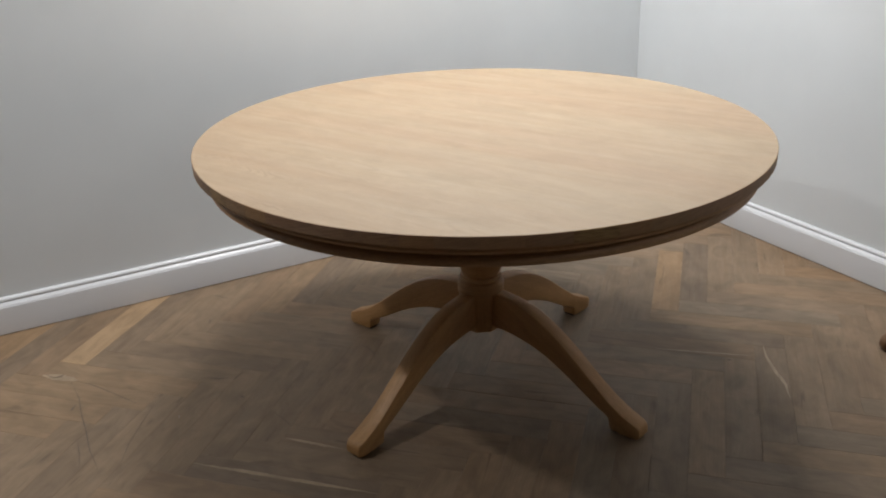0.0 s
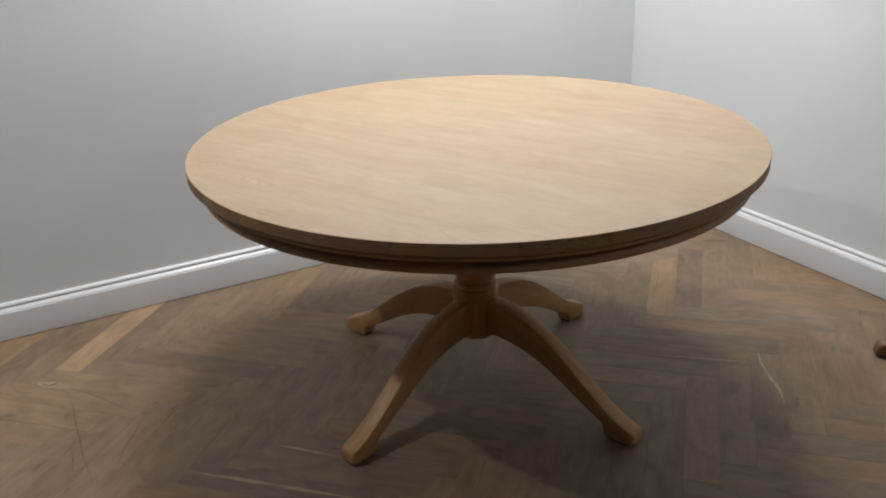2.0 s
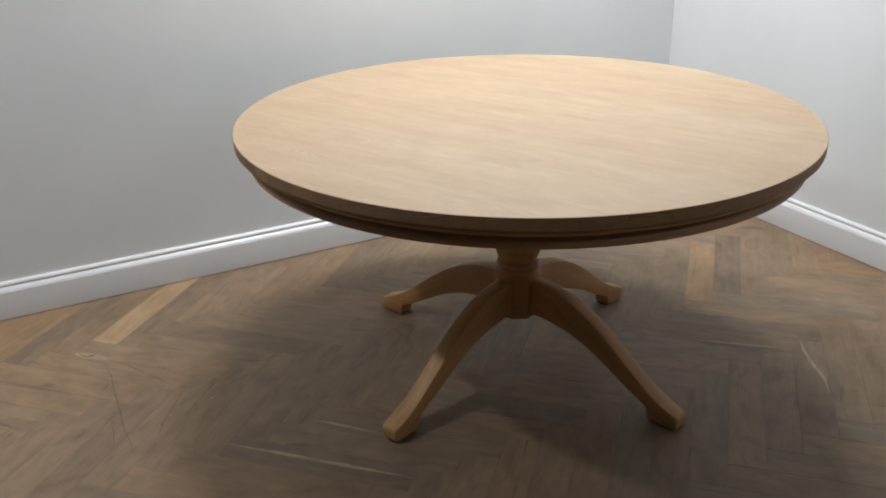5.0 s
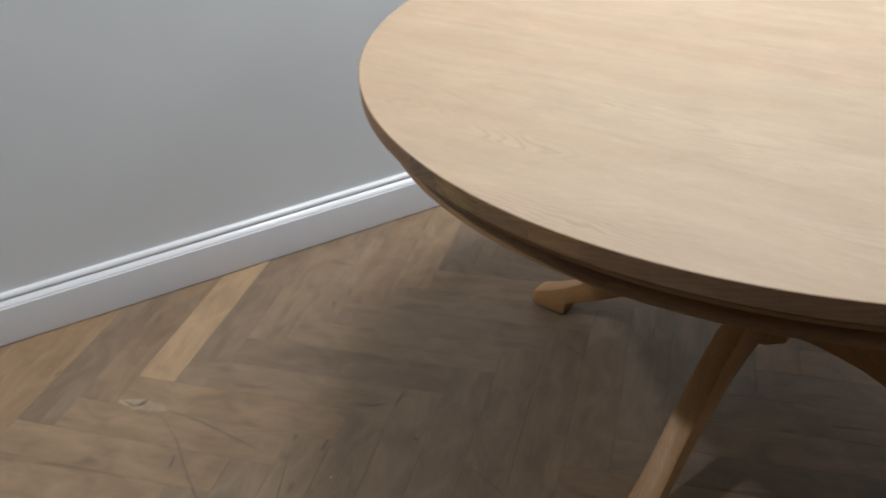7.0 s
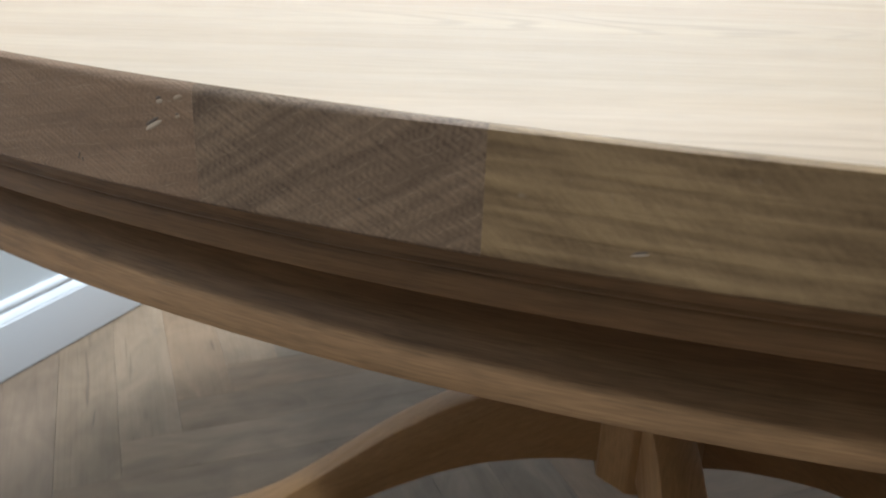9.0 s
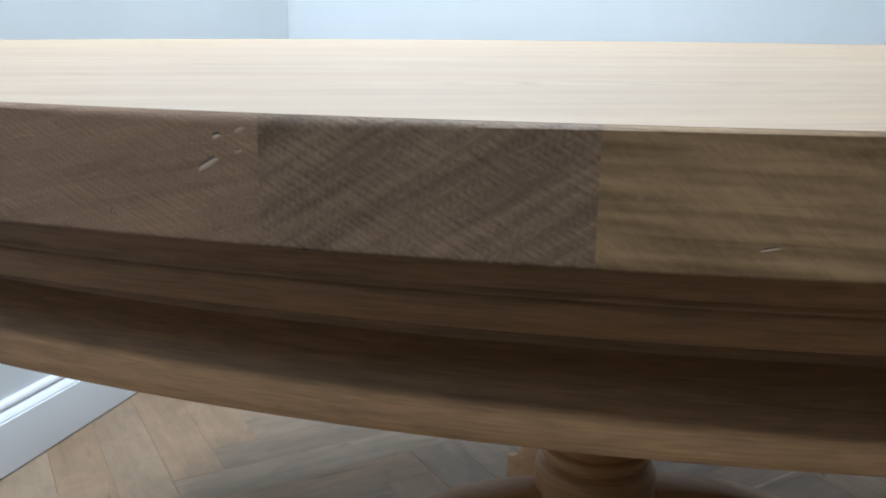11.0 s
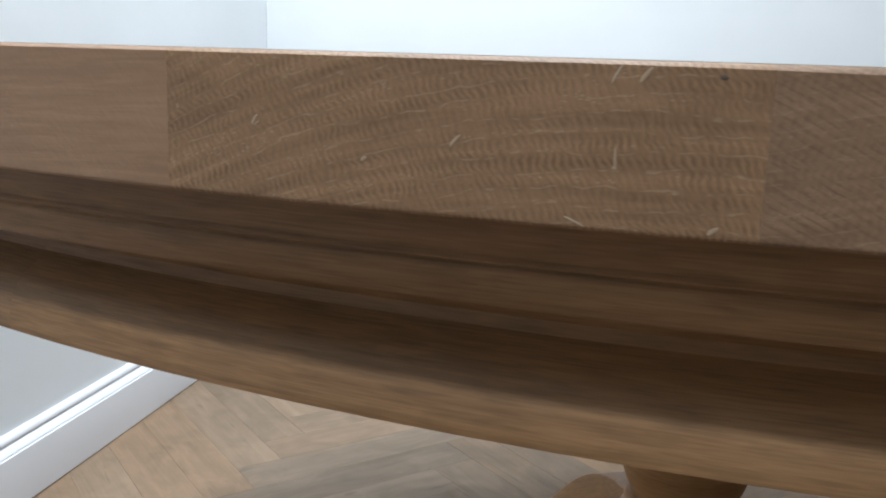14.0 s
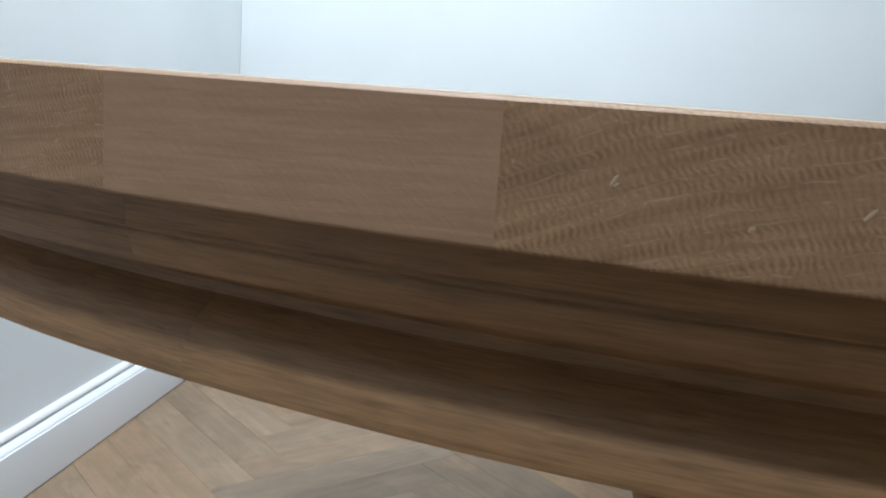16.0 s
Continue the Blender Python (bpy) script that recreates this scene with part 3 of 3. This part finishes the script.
apron = thing("apron", "moulded oak apron ring under the top", "")
apron.parent = table
first = math.pi - math.asin(0.268 / 0.74)
for k in range(8):
    a = first + k * math.pi / 4
    tone = (1.0, 0.97, 1.04, 0.93, 1.02, 0.98, 1.05, 0.90)[k]
    part("apron_segment", apron_segment(a + 0.00003, a + math.pi / 4 - 0.00003), OAK_APRON, apron, smooth=True).color = (tone, tone, tone, 1)
part("bearer", box(-0.60, 0.60, -0.045, 0.045, 0.695, 0.7325, 0.004), OAK, table)
part("bearer", box(-0.045, 0.045, -0.60, 0.60, 0.6925, 0.6945 + 0.037, 0.004), OAK, table)

CENTRE = (-0.004, 0.002, 0)          # the column stands a little off the middle
COLUMN = [(0.080, 0.690), (0.080, 0.655), (0.075, 0.645), (0.054, 0.635), (0.050, 0.615), (0.053, 0.580), (0.060, 0.530), (0.0655, 0.470), (0.0665, 0.425),
          (0.0650, 0.390), (0.0620, 0.370), (0.0570, 0.352), (0.0515, 0.340), (0.0485, 0.333)]
COLLAR = [(0.0440, 0.3328), (0.0500, 0.3324), (0.0545, 0.3300), (0.0562, 0.3255), (0.0550, 0.3210), (0.0525, 0.3185), (0.0530, 0.3170), (0.0575, 0.3150), (0.0610, 0.3110),
          (0.0625, 0.3050), (0.0625, 0.2780)]
part("column", lathe([(r * 1.07, z) for r, z in COLUMN], 64, closed=False), OAK, table, "turned oak vase-shaped column", True).location = CENTRE
part("collar", lathe([(r * 1.07, z) for r, z in COLLAR], 64, closed=False), OAK, table, "turned oak collar ring over the hub", True).location = CENTRE


def hub():
    bm = bmesh.new()
    uv = bm.loops.layers.uv.new("UVMap")
    ring = []
    for k in range(4):
        for d in (-26, 26):
            a = radians(200 + 90 * k + d)
            ring.append((0.0660 * math.cos(a), 0.0660 * math.sin(a)))
    lo = [bm.verts.new((x, y, 0.164)) for x, y in ring]
    hi = [bm.verts.new((x, y, 0.290)) for x, y in ring]
    for i in range(8):
        bm.faces.new((lo[i], lo[(i + 1) % 8], hi[(i + 1) % 8], hi[i]))
    bm.faces.new(hi)
    bm.faces.new(list(reversed(lo)))
    bmesh.ops.bevel(bm, geom=bm.edges[:], offset=0.003, segments=2, affect="EDGES", profile=0.5)
    for f in bm.faces:
        for loop in f.loops:
            loop[uv].uv = (loop.vert.co.z, math.atan2(loop.vert.co.y, loop.vert.co.x) * 0.06)
    return bm


part("hub", hub(), OAK, table, smooth=True).location = CENTRE

LEG_TOP = [(0.040, 0.284), (0.100, 0.282), (0.150, 0.275), (0.200, 0.259), (0.250, 0.234), (0.300, 0.202), (0.340, 0.172), (0.380, 0.140), (0.420, 0.109),
           (0.450, 0.087), (0.490, 0.064), (0.520, 0.051), (0.537, 0.045), (0.545, 0.040), (0.549, 0.031)]
LEG_LOW = [(0.040, 0.178), (0.100, 0.180), (0.150, 0.174), (0.200, 0.164), (0.250, 0.146), (0.300, 0.122), (0.340, 0.099), (0.380, 0.075), (0.420, 0.053),
           (0.446, 0.042), (0.455, 0.034), (0.460, 0.006), (0.470, 0.004), (0.534, 0.004), (0.545, 0.006), (0.549, 0.011)]


def along(points, r):
    rs, zs = [p[0] for p in points], [p[1] for p in points]
    return float(np.interp(r, rs, zs))


def leg():
    bm = bmesh.new()
    uv = bm.loops.layers.uv.new("UVMap")
    stations = [0.040 + 0.0125 * i for i in range(32)] + [0.437, 0.446, 0.452, 0.455, 0.4575, 0.460, 0.470, 0.485, 0.500, 0.512, 0.522, 0.532, 0.539, 0.544, 0.547, 0.549]
    rings = []
    for r in stations:
        soft = 0.010 if r < 0.42 else 0.002
        top = sum(along(LEG_TOP, r + d * soft) for d in (-1, 0, 1)) / 3 if r < 0.53 else along(LEG_TOP, r)
        low = sum(along(LEG_LOW, r + d * soft) for d in (-1, 0, 1)) / 3 if r < 0.42 else along(LEG_LOW, r)
        half = 0.0230 + 0.003 * min(1, max(0, (r - 0.40) / 0.1))
        if r > 0.535:
            half -= 0.004 * (r - 0.535) / 0.014
        c = min(0.0042, (top - low) * 0.35)
        q = c * 0.3
        ring = [(half, low + c), (half, top - c), (half - q, top - q), (half - c, top), (-half + c, top), (-half + q, top - q), (-half, top - c), (-half, low + c),
                (-half + q, low + q), (-half + c, low), (half - c, low), (half - q, low + q)]
        rings.append([bm.verts.new((r, y, z)) for y, z in ring])
    n = 12
    for a, b in zip(rings, rings[1:]):
        for i in range(n):
            bm.faces.new((a[i], a[(i + 1) % n], b[(i + 1) % n], b[i]))
    bm.faces.new(rings[0])
    bm.faces.new(list(reversed(rings[-1])))
    for f in bm.faces:
        for loop in f.loops:
            co = loop.vert.co
            loop[uv].uv = (co.x * 1.25, co.z + co.y + 0.55 * co.x)
    return bm


leg_mesh = mesh_of("leg", leg(), OAK, True)
# added dark pad, standing for the shade at the heel of each toe
shade_pad_mesh = mesh_of("shade_pad", box(0.462, 0.525, -0.016, 0.016, 0.0, 0.0045), SHADE_BLACK)
for degrees in (200.0, 288.8, 19.3, 111.0):
    ob = new("leg", leg_mesh)
    ob.parent = table
    ob.rotation_euler = (0, 0, radians(degrees))
    pad = new("shade_pad", shade_pad_mesh)
    pad.parent = ob
    tagged(pad, "dark pad under the toe, standing for shade")

# ---- a splayed furniture foot close to the east wall ----
def furniture_foot():
    bm = bmesh.new()
    uv = bm.loops.layers.uv.new("UVMap")
    prof = [(0.0, 0.012, 0.030, 0.012), (0.006, 0.004, 0.044, 0.020), (0.018, 0.002, 0.053, 0.026), (0.040, 0.002, 0.058, 0.029), (0.062, 0.002, 0.060, 0.029),
            (0.066, 0.012, 0.062, 0.028), (0.072, 0.024, 0.064, 0.026), (0.100, 0.036, 0.075, 0.024), (0.140, 0.056, 0.100, 0.023), (0.180, 0.086, 0.136, 0.022)]
    rings = []
    for r, low, top, half in prof:
        mid, h = (low + top) / 2, (top - low) / 2
        rings.append([bm.verts.new((r, half * math.copysign(abs(math.cos(a)) ** 0.6, math.cos(a)), mid + h * math.copysign(abs(math.sin(a)) ** 0.6, math.sin(a))))
                      for a in (2 * math.pi * k / 16 for k in range(16))])
    for a, b in zip(rings, rings[1:]):
        for i in range(16):
            bm.faces.new((a[i], a[(i + 1) % 16], b[(i + 1) % 16], b[i]))
    bm.faces.new(rings[0])
    bm.faces.new(list(reversed(rings[-1])))
    for f in bm.faces:
        for loop in f.loops:
            loop[uv].uv = (loop.vert.co.x, loop.vert.co.y + loop.vert.co.z)
    return bm


foot = part("furniture_foot", furniture_foot(), FOOT, smooth=True)
foot.matrix_world = pose(1.100, -0.548, 0, 0, 0, -29)
tagged(foot, "rounded brown wooden furniture foot resting on floorboards", "furniture foot")

# ---- marks on the edge of the table ----
def dent(y, z, length, width, tilt):
    bm = bmesh.new()
    bmesh.ops.create_uvsphere(bm, u_segments=12, v_segments=6, radius=0.5)
    a = math.pi - math.asin(y / TABLE_R)
    m = Matrix.Translation((TABLE_R * math.cos(a), TABLE_R * math.sin(a), z)) @ Matrix.Rotation(a + math.pi / 2, 4, "Z") @ Matrix.Rotation(radians(-tilt), 4, "Y") @ Matrix.Diagonal((length, 0.00028, width, 1))
    bm.transform(m)
    return bm


# paired marks paint a dent's lit lower side and its shaded upper lip
# y, z, length, width, tilt, block, look
WEST_DENTS = [(0.0159, 0.7495, 0.0056, 0.0012, 30, 2, 2), (0.0162, 0.7504, 0.0046, 0.0008, 30, 2, 0), (0.0137, 0.7551, 0.0020, 0.0010, 20, 2, 2), (0.0139, 0.7559, 0.0016, 0.0007, 20, 2, 0),
         (0.0090, 0.7524, 0.0014, 0.0009, 20, 2, 1), (0.0091, 0.7529, 0.0009, 0.0005, 20, 2, 0), (0.0086, 0.7566, 0.0026, 0.0010, 22, 2, 1),
         (-0.0912, 0.7389, 0.0036, 0.0005, 12, 0, 2), (-0.0912, 0.7394, 0.0030, 0.0004, 12, 0, 0), (-0.0350, 0.7413, 0.0009, 0.0005, 30, 1, 0), (0.0400, 0.7388, 0.0004, 0.0022, -20, 2, 0), (0.0390, 0.7380, 0.0004, 0.0012, 25, 2, 0)]
NORTH_DENTS = [(0.1020, 0.7347, 0.0038, 0.0004, -22, 3, 2), (0.0969, 0.7578, 0.0032, 0.0005, 62, 3, 2), (0.0925, 0.7578, 0.0030, 0.0009, 52, 3, 1), (0.1600, 0.7476, 0.0024, 0.0007, 60, 3, 1), (0.1596, 0.7470, 0.0012, 0.0004, 40, 3, 2),
         (0.1384, 0.7421, 0.0014, 0.0008, 40, 3, 1), (0.0963, 0.7449, 0.0005, 0.0036, 2, 3, 1), (0.0963, 0.7435, 0.0008, 0.0008, 2, 3, 1), (0.1221, 0.7462, 0.0028, 0.0008, 50, 3, 1), (0.0811, 0.7349, 0.0020, 0.0008, 40, 3, 1),
         (0.0815, 0.7578, 0.0014, 0.0008, -10, 3, 0)]
for y, z, length, width, tilt, index, look_ in WEST_DENTS + NORTH_DENTS:
    words = ("small dark mark: scuff and painted dent shade", "rubbed pale mark", "pale chipped dent")[look_]
    part("dent", dent(y, z, length, width, tilt), (SCUFF_SHADE, FADED, RAW)[look_], blocks[len(blocks) - 6 + index], words, True)

# ---- herringbone floor, each plank a piece ----
W_, L_ = 0.0916, 0.5121
A0, B0 = -0.1605, 1.1459
slab = part("floor", box(WEST - T, EAST + T, SOUTH - T, NORTH + T, -0.10, -0.0022), GAP)
tagged(slab, "worn grey-brown oak herringbone parquet floor", "floor", kind="structure")
ROOM = (WEST - 0.004, EAST + 0.004, SOUTH - 0.004, NORTH + 0.004)


def clip(poly, axis, limit, keep_below):
    out = []
    for p, q in zip(poly, poly[1:] + poly[:1]):
        ip, iq = ((p[axis] <= limit) == keep_below), ((q[axis] <= limit) == keep_below)
        if ip:
            out.append(p)
        if ip != iq:
            t = (limit - p[axis]) / (q[axis] - p[axis])
            out.append((p[0] + (q[0] - p[0]) * t, p[1] + (q[1] - p[1]) * t))
    return out


def plank_mesh(poly):
    """A plank from its outline round its own middle, with a fine chamfer round the top."""
    bm = bmesh.new()
    uv = bm.loops.layers.uv.new("UVMap")
    cx, cy = sum(p[0] for p in poly) / len(poly), sum(p[1] for p in poly) / len(poly)

    def ring(inset, z):
        out = []
        for x, y in poly:
            d = math.hypot(x - cx, y - cy)
            sx = math.copysign(min(inset, abs(x - cx)), x - cx)
            sy = math.copysign(min(inset, abs(y - cy)), y - cy)
            out.append(bm.verts.new((x - sx, y - sy, z)))
        return out

    low, mid, top = ring(0.0001, -0.0022), ring(0.0001, -0.0004), ring(0.0006, 0.0)
    n = len(poly)
    for a, b in ((low, mid), (mid, top)):
        for i in range(n):
            bm.faces.new((a[i], a[(i + 1) % n], b[(i + 1) % n], b[i]))
    bm.faces.new(top)
    for f in bm.faces:
        for loop in f.loops:
            loop[uv].uv = (loop.vert.co.x, loop.vert.co.y)
    return mesh_of("plank", bm, PLANK)


whole = plank_mesh([(-L_ / 2, -W_ / 2), (L_ / 2, -W_ / 2), (L_ / 2, W_ / 2), (-L_ / 2, W_ / 2)])
# tones of single boards that stand out, by the way they run, their column and their row
TONES = {"pale": (1.52, 1.42, 1.23), "tan": (1.23, 1.11, 0.94), "honey": (1.10, 1.04, 0.95), "plain": (1.01, 0.99, 0.96), "brown": (0.97, 0.91, 0.85), "grey": (0.93, 0.92, 0.91), "dark": (0.87, 0.86, 0.86), "slate": (0.81, 0.81, 0.83)}
BOARDS = [("pale", "u", 0, (-1,)), ("tan", "u", 0, (-5, -4)), ("dark", "u", 0, (-3, 0)), ("brown", "u", 0, (-2, 3)), ("plain", "u", 0, (1, 2)), ("honey", "u", 0, (4,)), ("slate", "u", 0, (5,)),
          ("honey", "v", 0, (-4, -3, -2, -1)), ("plain", "v", 0, (-5, 0, 2, 4)), ("dark", "v", 0, (1,)), ("grey", "v", 0, (-6, 3, 6)),
          ("plain", "u", -1, (-5, -4, -2, -1, 0, 4, 11, 15, 16)), ("grey", "u", -1, (-3, 1, 2, 12)), ("tan", "u", -1, (13,)), ("slate", "u", -1, (14,)),
          ("honey", "v", -1, (-1, 13)), ("brown", "v", -1, (0, 11)), ("slate", "v", -1, (1,)), ("grey", "v", -1, (2, 10)), ("dark", "v", -1, (12,)),
          ("grey", "u", -2, (7, 8, 11)), ("honey", "u", -2, (9,)), ("plain", "u", -2, (10, 12, 13)), ("plain", "v", -2, (9,)), ("grey", "v", -2, (10,)), ("honey", "v", -2, (11,))]
SPECIAL = {(way, row, column): TONES[tone] for tone, way, row, columns in BOARDS for column in columns}
rng = random.Random(11)
far = []
for m_ in range(-10, 7):
    for k_ in range(-48, 49):
        a, b = A0 + k_ * W_ + m_ * L_, B0 - k_ * W_ + m_ * L_
        for way, u, v, turn in (("u", a + L_ / 2, b + W_ / 2, 45), ("v", a - W_ / 2, b + W_ - L_ / 2, 135)):
            x, y = (u - v) / math.sqrt(2), (u + v) / math.sqrt(2)
            g_ = rng.gauss(1.0, 0.05)
            warm = rng.uniform(-0.05, 0.07)
            if not (ROOM[0] - 0.35 < x < ROOM[1] + 0.35 and ROOM[2] - 0.35 < y < ROOM[3] + 0.35):
                continue
            c, s = math.cos(radians(turn)), math.sin(radians(turn))
            poly = [(x + px * c - py * s, y + px * s + py * c) for px, py in ((-L_ / 2, -W_ / 2), (L_ / 2, -W_ / 2), (L_ / 2, W_ / 2), (-L_ / 2, W_ / 2))]
            cut = poly
            for axis, limit, below in ((0, ROOM[0], False), (0, ROOM[1], True), (1, ROOM[2], False), (1, ROOM[3], True)):
                cut = clip(cut, axis, limit, below) if cut else cut
            if len(cut) < 3:
                continue
            if not (-2.05 < x and -2.0 < y):
                far.append(cut)
                continue
            if cut == poly:
                data = whole
            else:
                data = plank_mesh([((px - x) * c + (py - y) * s, -(px - x) * s + (py - y) * c) for px, py in cut])
            ob = new("plank", data)
            ob.parent = slab
            ob.matrix_world = pose(x, y, rng.uniform(-0.0003, 0.0), 0, 0, turn)
            # boards are tinted warmer and lighter towards the north and east walls
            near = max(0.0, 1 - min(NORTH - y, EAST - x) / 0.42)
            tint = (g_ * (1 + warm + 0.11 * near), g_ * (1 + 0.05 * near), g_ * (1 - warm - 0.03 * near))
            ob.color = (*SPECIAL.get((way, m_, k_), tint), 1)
bm = bmesh.new()
uv = bm.loops.layers.uv.new("UVMap")
for cut in far:
    low = [bm.verts.new((x, y, -0.0022)) for x, y in cut]
    mx, my = sum(p[0] for p in cut) / len(cut), sum(p[1] for p in cut) / len(cut)
    top = [bm.verts.new((x + (mx - x) * 0.003, y + (my - y) * 0.003, -0.0002)) for x, y in cut]
    faces = [bm.faces.new(top)] + [bm.faces.new((low[i], low[(i + 1) % len(cut)], top[(i + 1) % len(cut)], top[i])) for i in range(len(cut))]
    for f in faces:
        for loop in f.loops:
            x, y = loop.vert.co.x, loop.vert.co.y
            loop[uv].uv = ((x + y) / math.sqrt(2), (y - x) / math.sqrt(2))
tagged(part("far_planks", bm, PLANK, slab), kind="stuff").color = (1, 1, 1, 1)

# ---- cracks, specks and sapwood streaks in the floor ----
rng = random.Random(23)


def ribbon(points, width, height, rough=0.25):
    """A thin uneven strip that lies on the boards along a line of points and tapers at both ends."""
    fine = []
    for (x0, y0), (x1, y1) in zip(points, points[1:]):
        n = max(2, int(math.hypot(x1 - x0, y1 - y0) / 0.012))
        fine += [(x0 + (x1 - x0) * i / n, y0 + (y1 - y0) * i / n) for i in range(n)]
    fine.append(points[-1])
    bm = bmesh.new()
    uv = bm.loops.layers.uv.new("UVMap")
    rows, count = [], len(fine)
    for i, (x, y) in enumerate(fine):
        (ax, ay), (bx, by) = fine[max(0, i - 1)], fine[min(count - 1, i + 1)]
        d = math.hypot(bx - ax, by - ay) or 1
        nx, ny = -(by - ay) / d, (bx - ax) / d
        w = width / 2 * min(1.0, 0.15 + 3.0 * min(i, count - 1 - i) / max(1, count - 1))
        l, r = w * rng.uniform(1 - rough, 1 + rough), w * rng.uniform(1 - rough, 1 + rough)
        s = rng.uniform(-0.4, 0.4) * width * rough
        rows.append([bm.verts.new((x + nx * (l + s), y + ny * (l + s), height)), bm.verts.new((x - nx * (r - s), y - ny * (r - s), height))])
    for (a, b), (c, d) in zip(rows, rows[1:]):
        bm.faces.new((a, b, d, c))
    for f in bm.faces:
        for loop in f.loops:
            loop[uv].uv = ((loop.vert.co.x + loop.vert.co.y) * 0.7, (loop.vert.co.y - loop.vert.co.x) * 0.7)
    return bm


CRACKS = [([(-1.105, 0.609), (-1.098, 0.502), (-1.105, 0.397), (-1.107, 0.309), (-1.112, 0.208), (-1.108, 0.130), (-1.109, 0.076)], 0.0030),
          ([(-1.096, 0.619), (-1.043, 0.544), (-0.990, 0.446), (-0.951, 0.370)], 0.0028), ([(-0.915, 0.343), (-0.961, 0.272), (-1.014, 0.188), (-1.051, 0.107)], 0.0026),
          ([(-0.626, 0.126), (-0.613, 0.074), (-0.606, 0.025)], 0.0026), ([(-0.565, 0.969), (-0.538, 0.926), (-0.508, 0.891)], 0.0030),
          ([(-0.684, 0.254), (-0.674, 0.242)], 0.010), ([(0.661, -0.348), (0.675, -0.348)], 0.010), ([(-1.140, 0.655), (-1.118, 0.668)], 0.010)]
KNOTS = [([(-0.736, 0.408), (-0.710, 0.383), (-0.680, 0.375)], 0.0070), ([(-0.675, 0.354), (-0.636, 0.383)], 0.0030), ([(-0.251, 0.337), (-0.243, 0.304), (-0.240, 0.264)], 0.0040),
         ([(-1.135, 0.262), (-1.139, 0.209), (-1.149, 0.147)], 0.0028), ([(-1.435, 0.442), (-1.390, 0.391), (-1.348, 0.330)], 0.0028), ([(-1.133, 0.438), (-1.110, 0.469)], 0.0060),
         ([(-1.285, 0.861), (-1.264, 0.883)], 0.0060), ([(-0.626, 0.786), (-0.637, 0.756)], 0.0080), ([(-1.166, 0.695), (-1.151, 0.666), (-1.125, 0.656)], 0.0050)]
for points, width in CRACKS + KNOTS:
    part("crack", ribbon(points, width, 0.0007, 0.45), SPLIT, slab, "dark split in the grain")
for x, y in ((-0.865, 0.244), (1.344, 0.041), (1.440, 0.290)):
    part("paint_speck", ribbon([(x - 0.002, y), (x + 0.002, y + 0.001)], 0.003, 0.0008, 0.3), WHITE, slab, "dried white paint speck")
STREAKS = [([(-1.176, 0.700), (-1.130, 0.655), (-1.085, 0.610)], 0.0300), ([(-0.885, 0.009), (-0.705, -0.172), (-0.525, -0.354)], 0.0120), ([(-0.646, -0.007), (-0.525, -0.140)], 0.0100), ([(0.526, -0.177), (0.743, -0.367)], 0.0060),
           ([(0.817, -0.344), (0.775, -0.396), (0.737, -0.461), (0.703, -0.532), (0.655, -0.590)], 0.0100)]
for points, width in STREAKS:
    part("sapwood_streak", ribbon(points, width, 0.0005, 0.2), SAPWOOD, slab, "pale sapwood streak")
part("slash", ribbon([(-0.449, -0.007), (-0.445, -0.017), (-0.442, -0.028)], 0.0010, TABLE_H + 0.0002, 0.3), SPLIT, table, "short dark scratch in the veneer")
